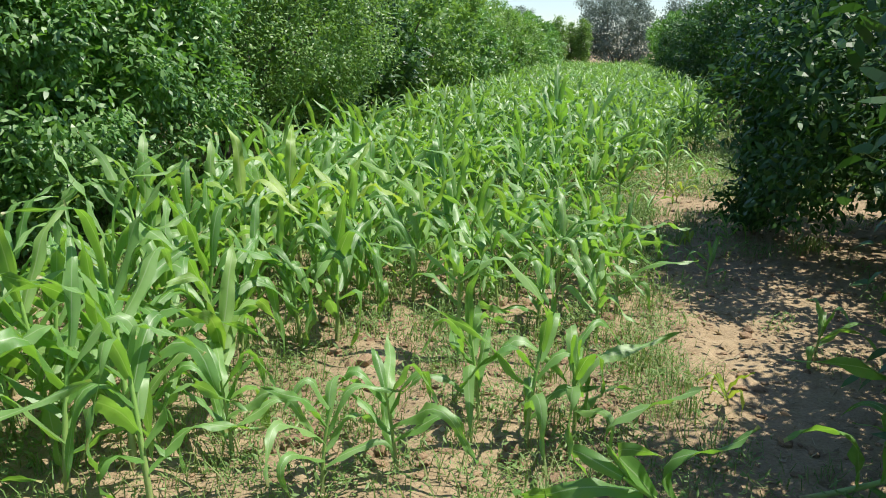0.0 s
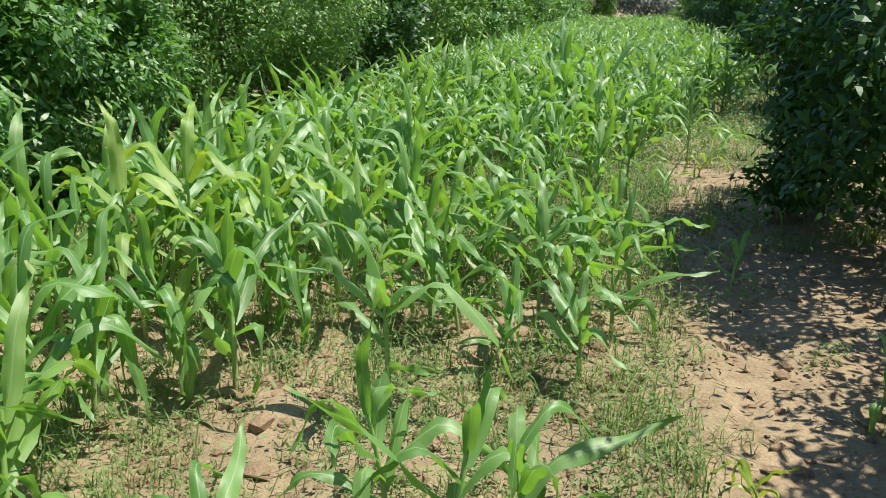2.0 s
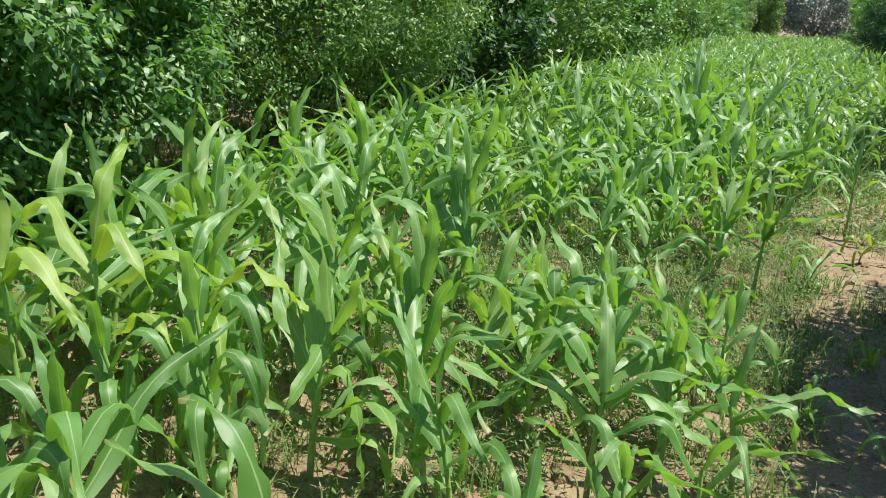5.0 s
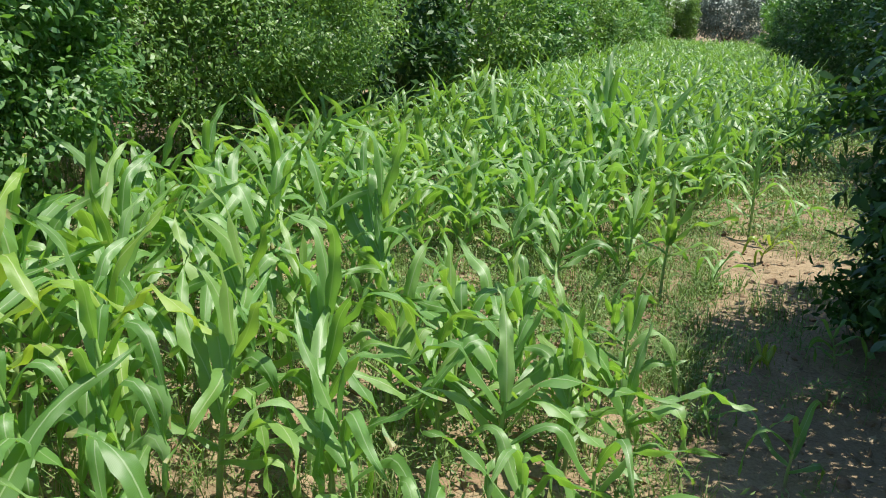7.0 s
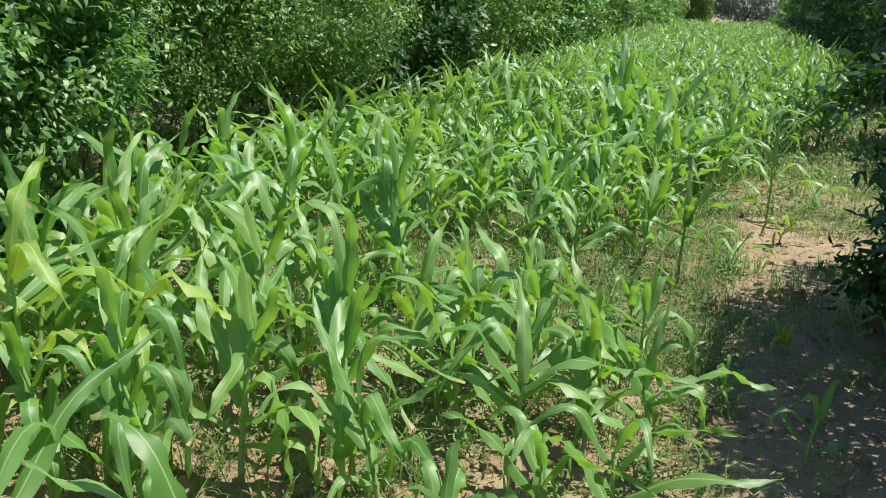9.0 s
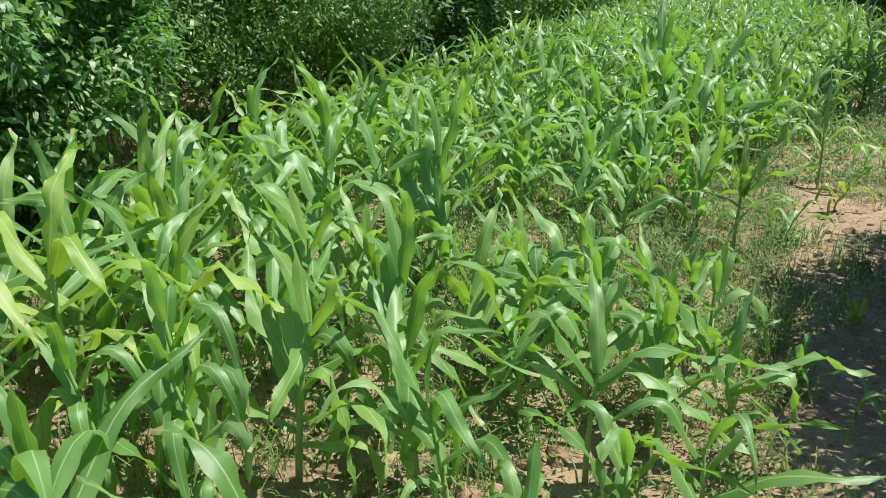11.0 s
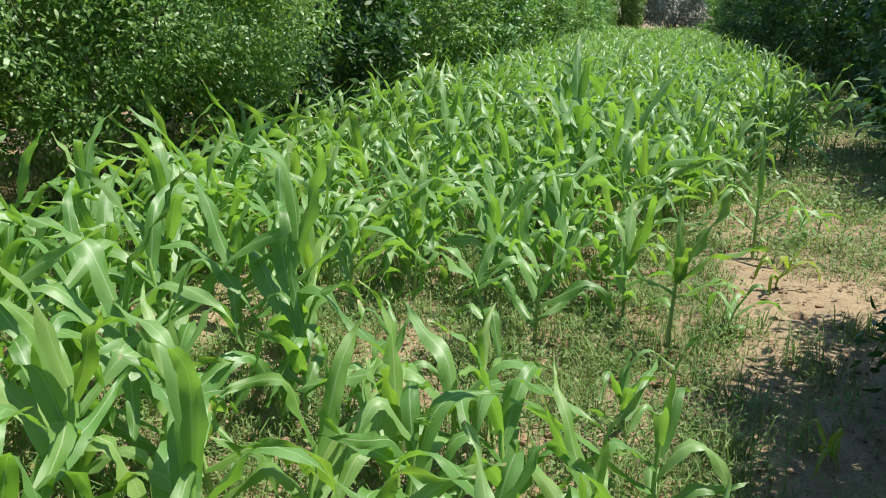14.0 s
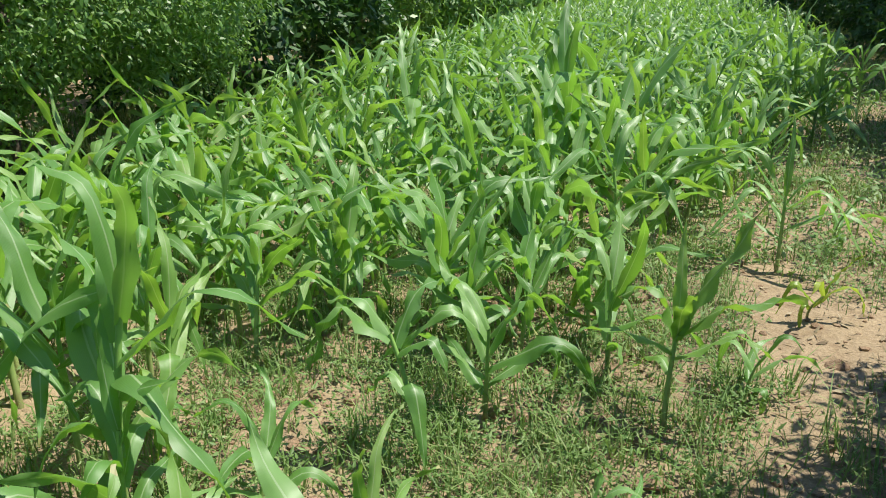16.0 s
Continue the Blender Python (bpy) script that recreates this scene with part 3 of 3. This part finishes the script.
def again(ob, u, v, turn=0.0, scale=1.0):
    x, y = plan(u, v)
    c = copy_thing(ob, pose(x, y, 0, 0, 0, turn))
    c.scale = (scale,) * 3
    return c


DARK = "dense round orchard tree with glossy leaves, dark or shade-toned, down to the ground"
PALE = "leafy orchard tree with lighter small leaves and open lower limbs"
dark_a = put(tree("orchard_tree", 3, 1.95, 0.14, 3.5, 820, 105, 0.078, TREE, DARK, spread=0.12), 5.8, -4.95, 0)
pale_b = put(tree("orchard_tree", 4, 2.0, 0.55, 3.5, 900, 100, 0.060, TREE_LIGHT, PALE, spread=0.115), 9.9, -4.9, 0)
# right-hand trees: dark leaves, deepened by shade in the colour
dark_c = put(tree("orchard_tree", 5, 1.75, 0.26, 2.6, 310, 80, 0.092, TREE_DARK_SHADE, DARK), 6.3, 2.62, 0, 0.93)
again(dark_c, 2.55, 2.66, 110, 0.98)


def low_bough(root, u, v, seed):
    """A leafy shoot of the tree that hangs down to the ground, away from the trunk."""
    r = np.random.default_rng(seed)
    foot = np.array(root.matrix_basis.inverted() @ Vector((*plan(u, v), 0.0)))
    start = foot * 0.45 + np.array((0, 0, 1.15))
    path = [start * (1 - k) ** 2 + 2 * k * (1 - k) * (foot * 0.85 + np.array((0, 0, 1.35))) + k * k * (foot + np.array((0, 0, 0.2))) for k in np.linspace(0, 1, 9)]
    bv, bf = tube(path, np.linspace(0.035, 0.008, 9), 6)
    part("limb", mesh_of("limb", bv, bf, BARK), root)
    n = 120
    k = r.uniform(0, 1, n)
    c = foot + np.stack([r.normal(0, 0.12, n), r.normal(0, 0.12, n), 0.12 + 0.95 * k], 1) + (start - foot)[None] * (0.25 * k[:, None] ** 2) * np.array((1, 1, 0))
    out = c - foot - np.array((0, 0, 0.5))
    out /= np.linalg.norm(out, axis=1)[:, None]
    # hanging leaves share the dark colour that includes the crown's shade
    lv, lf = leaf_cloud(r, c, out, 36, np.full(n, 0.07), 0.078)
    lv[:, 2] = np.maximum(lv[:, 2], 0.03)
    part("low_foliage", mesh_of("low_foliage", lv, lf, TREE_DARK_SHADE, smooth=False), root, "dark shade-toned leaves hanging to the ground")


low_bough(dark_c, 6.95, 1.29, 91)
# far_shade: shaded side of the far trees painted into the leaf colour
far_shade = tree("orchard_tree", 14, 1.95, 0.25, 3.3, 240, 60, 0.13, TREE_DARK_SHADE, DARK, False)
far_low = tree("orchard_tree", 15, 1.95, 0.25, 3.3, 140, 44, 0.2, TREE, DARK, False)
far_dark = tree("orchard_tree", 8, 1.95, 0.25, 3.3, 280, 60, 0.13, TREE, DARK, False)
far_pale = tree("orchard_tree", 9, 1.95, 0.3, 3.3, 280, 60, 0.125, TREE_LIGHT, PALE, False)
put(far_pale, 17.9, -4.9, 30)
put(far_dark, 22.0, -4.9, 200)
put(far_shade, 16.9, 4.7, 30)
put(far_low, 1.0, -9.6, 30)
again(far_low, -2.2, 3.2, 60)
again(far_low, 1.7, -5.2, 120)
again(far_low, -2.4, -5.2, 10)
# left-row tree in a dark gap, its shade put into the leaf colour
again(far_shade, 13.9, -5.1, 140, 1.0)
again(far_shade, 12.4, 4.2, 80)
for i in range(1, 11):
    again((far_dark, far_pale, far_pale)[i % 3] if i < 5 else far_low, 22.0 + 4.1 * i, -4.9 + rng.uniform(-0.25, 0.25), rng.uniform(0, 360), rng.uniform(0.9, 1.06))
for i in range(9):
    again(far_shade if i < 6 else far_low, 21.2 + 4.5 * i, 4.8 + rng.uniform(-0.25, 0.25), rng.uniform(0, 360), rng.uniform(0.9, 1.06))
for i in range(1, 8):
    again(far_low, 1.0 + 4.2 * i, -9.6, rng.uniform(0, 360), rng.uniform(1.0, 1.15))
for i in range(6):
    again(far_low, 2.0 + 4.6 * i, 8.6, rng.uniform(0, 360), rng.uniform(0.9, 1.05))
# trees that close the far end of the field
grey = tree("field_end_tree", 21, 3.0, 0.6, 6.6, 330, 60, 0.2, TREE_GREY_HAZE, "tall greyish, haze-toned tree behind the end of the maize", False, "trees at the field end", spread=0.3)
put(grey, 72, 1.0, 0)
again(grey, 80, -8.5, 90, 0.8)
again(grey, 78, 7.5, 200, 0.9)
poplar = tree("field_end_tree", 23, 0.65, 0.4, 5.6, 90, 60, 0.2, TREE_LIGHT, "slim upright young tree behind the end of the maize", False, "trees at the field end", spread=0.2)
put(poplar, 68, -1.7, 0, 0.75)
again(poplar, 69, -2.7, 100, 0.7)
again(poplar, 67, -3.6, 200, 0.78)

# ---- ground: one sheet, fine near the walk, reaching the horizon ----
def spaced(a, b, step, limit, grow=1.35):
    c = list(np.arange(a, b + step / 2, step))
    d = step
    while c[-1] < limit:
        d *= grow
        c.append(c[-1] + d)
    d = step
    while c[0] > -limit:
        d *= grow
        c.insert(0, c[0] - d)
    return np.array(c)


gu, gv = spaced(0.5, 13.0, 0.05, 1500), spaced(-5.0, 3.2, 0.05, 1500)
U, V = np.meshgrid(gu, gv, indexing="ij")
Z = ground_z(U, V) * (np.abs(U) < 70) * (np.abs(V) < 70) + 0.35 * np.exp(-((U - 63) / 3.0) ** 2 - ((V - 2.2) / 4.0) ** 2)
X, Y = plan(U, V)
idx = np.arange(U.size).reshape(U.shape)
faces = np.stack([idx[:-1, :-1], idx[:-1, 1:], idx[1:, 1:], idx[1:, :-1]], -1).reshape(-1, 4)[:, ::-1]
tagged(new("ground", mesh_of("ground", np.stack([X, Y, Z], -1), faces, SOIL)), "bare sandy tan soil of the orchard", "ground", kind="structure")


# ---- weeds, litter and clods ----
def scatter(n, u0, u1, v0, v1, keep):
    u, v = rng.uniform(u0, u1, n), rng.uniform(v0, v1, n)
    ok = keep(u, v)
    return u[ok], v[ok]


def everywhere(u, v):
    return np.full(len(u), True)


def weedy(u, v):
    w = 0.5 * wave(u, v, 0.35, 8) + 0.6 * wave(u, v, 1.1, 9)
    bare = np.where(v > 0.45, 0.25, -0.45) + np.where((v > 0.6) & (u < 8.5), 0.18, 0)
    return w > bare + rng.uniform(-0.35, 0.35, len(u))


def blades(name, u, v, per, height, width, mat, label, spread=0.035, flop=0.75):
    n = len(u) * per
    uu = np.repeat(u, per) + rng.normal(0, spread, n)
    vv = np.repeat(v, per) + rng.normal(0, spread, n)
    x, y = plan(uu, vv)
    z = ground_z(uu, vv) - 0.004
    a, h = rng.uniform(0, 6.283, n), height * rng.uniform(0.4, 1.3, n)
    out = h * rng.uniform(0.15, flop, n)
    w = width * rng.uniform(0.7, 1.3, n)
    dx, dy = np.cos(a), np.sin(a)
    b = np.stack([x, y, z], 1)
    side = np.stack([-dy * w, dx * w, 0 * w], 1)
    mid_ = b + np.stack([dx * out * 0.35, dy * out * 0.35, h * 0.62], 1)
    tip = b + np.stack([dx * out, dy * out, h * rng.uniform(0.55, 1.0, n)], 1)
    v4 = np.stack([b - side, b + side, mid_ + side * 0.8, mid_ - side * 0.8, tip], 1).reshape(-1, 3)
    k = np.arange(n)[:, None] * 5
    f = np.concatenate([k + np.array((0, 1, 2)), k + np.array((0, 2, 3)), k + np.array((3, 2, 4))])
    return tagged(new(name, mesh_of(name, v4, f, mat, smooth=False)), label, "grass", kind="stuff")


u, v = scatter(20000, -1.5, 13.5, -5.0, 3.4, weedy)
blades("grass", u, v, 6, 0.08, 0.0021, GRASS, "short dry-tipped grass and weeds between the maize", 0.05, 1.7)
u, v = scatter(7000, 9.2, 45, 0.3, 5.0, lambda a, b: rng.uniform(0, 1, len(a)) < np.clip((a - 8.6) / 3 + 0.3 * wave(a, b, 0.5, 4), 0.1, 1))
blades("grass", u, v, 8, 0.15, 0.0042, GRASS, "rough grass and weeds along the field edge further off", 0.08)
u, v = scatter(3600, 1.0, 22.0, -6.5, -3.0, everywhere)
blades("grass", u, v, 10, 0.16, 0.004, GRASS, "shaded grass and weeds under the orchard trees", 0.07, 1.2)
u, v = scatter(1500, 1.0, 13.5, -5.0, 2.0, weedy)
a, b = scatter(330, 5.4, 9.6, -2.0, 0.5, everywhere)
u, v = np.concatenate([u, a]), np.concatenate([v, b])
blades("grass", u, v, 20, 0.16, 0.0028, GRASS, "taller green grass tufts between the maize", 0.05, 1.3)


def flecks(name, u, v, size, mat, label, category, lift, tilt, thin):
    n = len(u)
    x, y = plan(u, v)
    z = ground_z(u, v) + lift * rng.uniform(0.2, 1.0, n)
    a = rng.uniform(0, 6.283, n)
    ln = size * rng.uniform(0.5, 1.5, n)
    d = np.stack([np.cos(a), np.sin(a), rng.normal(0, tilt, n)], 1) * ln[:, None]
    s = np.stack([-np.sin(a), np.cos(a), rng.normal(0, tilt, n)], 1) * (ln * thin)[:, None]
    c = np.stack([x, y, z], 1)
    v4 = np.stack([c - d * 0.5, c + s * 0.5, c + d * 0.5 + np.array((0, 0, 0.004)), c - s * 0.5], 1).reshape(-1, 3)
    k = np.arange(n)[:, None] * 4
    f = np.concatenate([k + np.array((0, 1, 2)), k + np.array((0, 2, 3))])
    return tagged(new(name, mesh_of(name, v4, f, mat, smooth=False)), label, category, kind="stuff")


def clumped(u, v, low, high, reach):
    """Leaves gathered in uneven clumps about the given places."""
    n = rng.integers(low, high, len(u))
    r = np.repeat(reach * rng.uniform(0.4, 1.4, len(u)), n)
    return np.repeat(u, n) + rng.normal(0, 1, n.sum()) * r, np.repeat(v, n) + rng.normal(0, 1, n.sum()) * r


u, v = clumped(*scatter(6600, -1.5, 13.0, -5.0, 3.4, weedy), 12, 50, 0.065)
a, b = clumped(*scatter(480, 5.4, 9.6, -2.0, 0.5, everywhere), 14, 60, 0.06)
u, v = np.concatenate([u, a]), np.concatenate([v, b])
flecks("weeds", u, v, 0.024, WEED, "low broad-leaved weeds creeping over the soil", "weeds", 0.10, 0.55, 0.36)
u, v = scatter(4500, 8.8, 17.0, 0.3, 4.0, everywhere)
u, v = np.repeat(u, 4) + rng.normal(0, 0.04, 4 * len(u)), np.repeat(v, 4) + rng.normal(0, 0.04, 4 * len(v))
flecks("weeds", u, v, 0.04, WEED, "leafy green weeds along the shaded field edge", "weeds", 0.16, 0.5, 0.42)
u, v = scatter(14000, -1.5, 13.0, -5.0, 3.4, everywhere)
flecks("straw_litter", u, v, 0.07, STRAW, "dry straw and dead stalk bits on the soil", "litter", 0.012, 0.12, 0.07)
u, v = scatter(2600, 1.0, 13.0, -5.0, 3.4, everywhere)
flecks("dead_leaves", u, v, 0.045, STRAW, "fallen dry brown leaves under the trees", "litter", 0.012, 0.2, 0.5)

u, v = scatter(1800, 2.0, 10.0, 0.2, 3.2, everywhere)
flecks("dead_leaves", u, v, 0.036, STRAW, "curled brown fallen leaves on shaded soil", "litter", 0.014, 0.35, 0.42)


def clods(count, area, median, most, label, detail=1):
    ico = bmesh.new()
    bmesh.ops.create_icosphere(ico, subdivisions=detail, radius=1.0)
    bv = np.array([w.co[:] for w in ico.verts])
    bf = np.array([[w.index for w in f.verts] for f in ico.faces])
    ico.free()
    u, v = scatter(count, *area, everywhere)
    n = len(u)
    x, y = plan(u, v)
    size = np.minimum(median * np.exp(rng.normal(0, 0.6, n)), most)
    jit = 1 + rng.normal(0, 0.2 / detail, (n, len(bv)))
    p = bv[None] * jit[..., None] * (size[:, None] * np.ones((1, 3)) * rng.uniform(0.6, 1.4, (n, 3)) * np.array((1.2, 1.2, 0.7)))[:, None]
    p += np.stack([x, y, ground_z(u, v) + size * 0.15], 1)[:, None]
    f = (np.arange(n)[:, None, None] * len(bv) + bf[None]).reshape(-1, 3)
    return tagged(new("soil_clods", mesh_of("soil_clods", p, f, CLOD, smooth=False)), label, "soil", kind="stuff")


clods(4500, (1.0, 12.0, -4.6, 2.6), 0.010, 0.032, "crumbled clods of reddish dry soil")
clods(900, (2.6, 9.0, -1.5, 0.25), 0.018, 0.045, "larger broken lumps of reddish soil between maize")
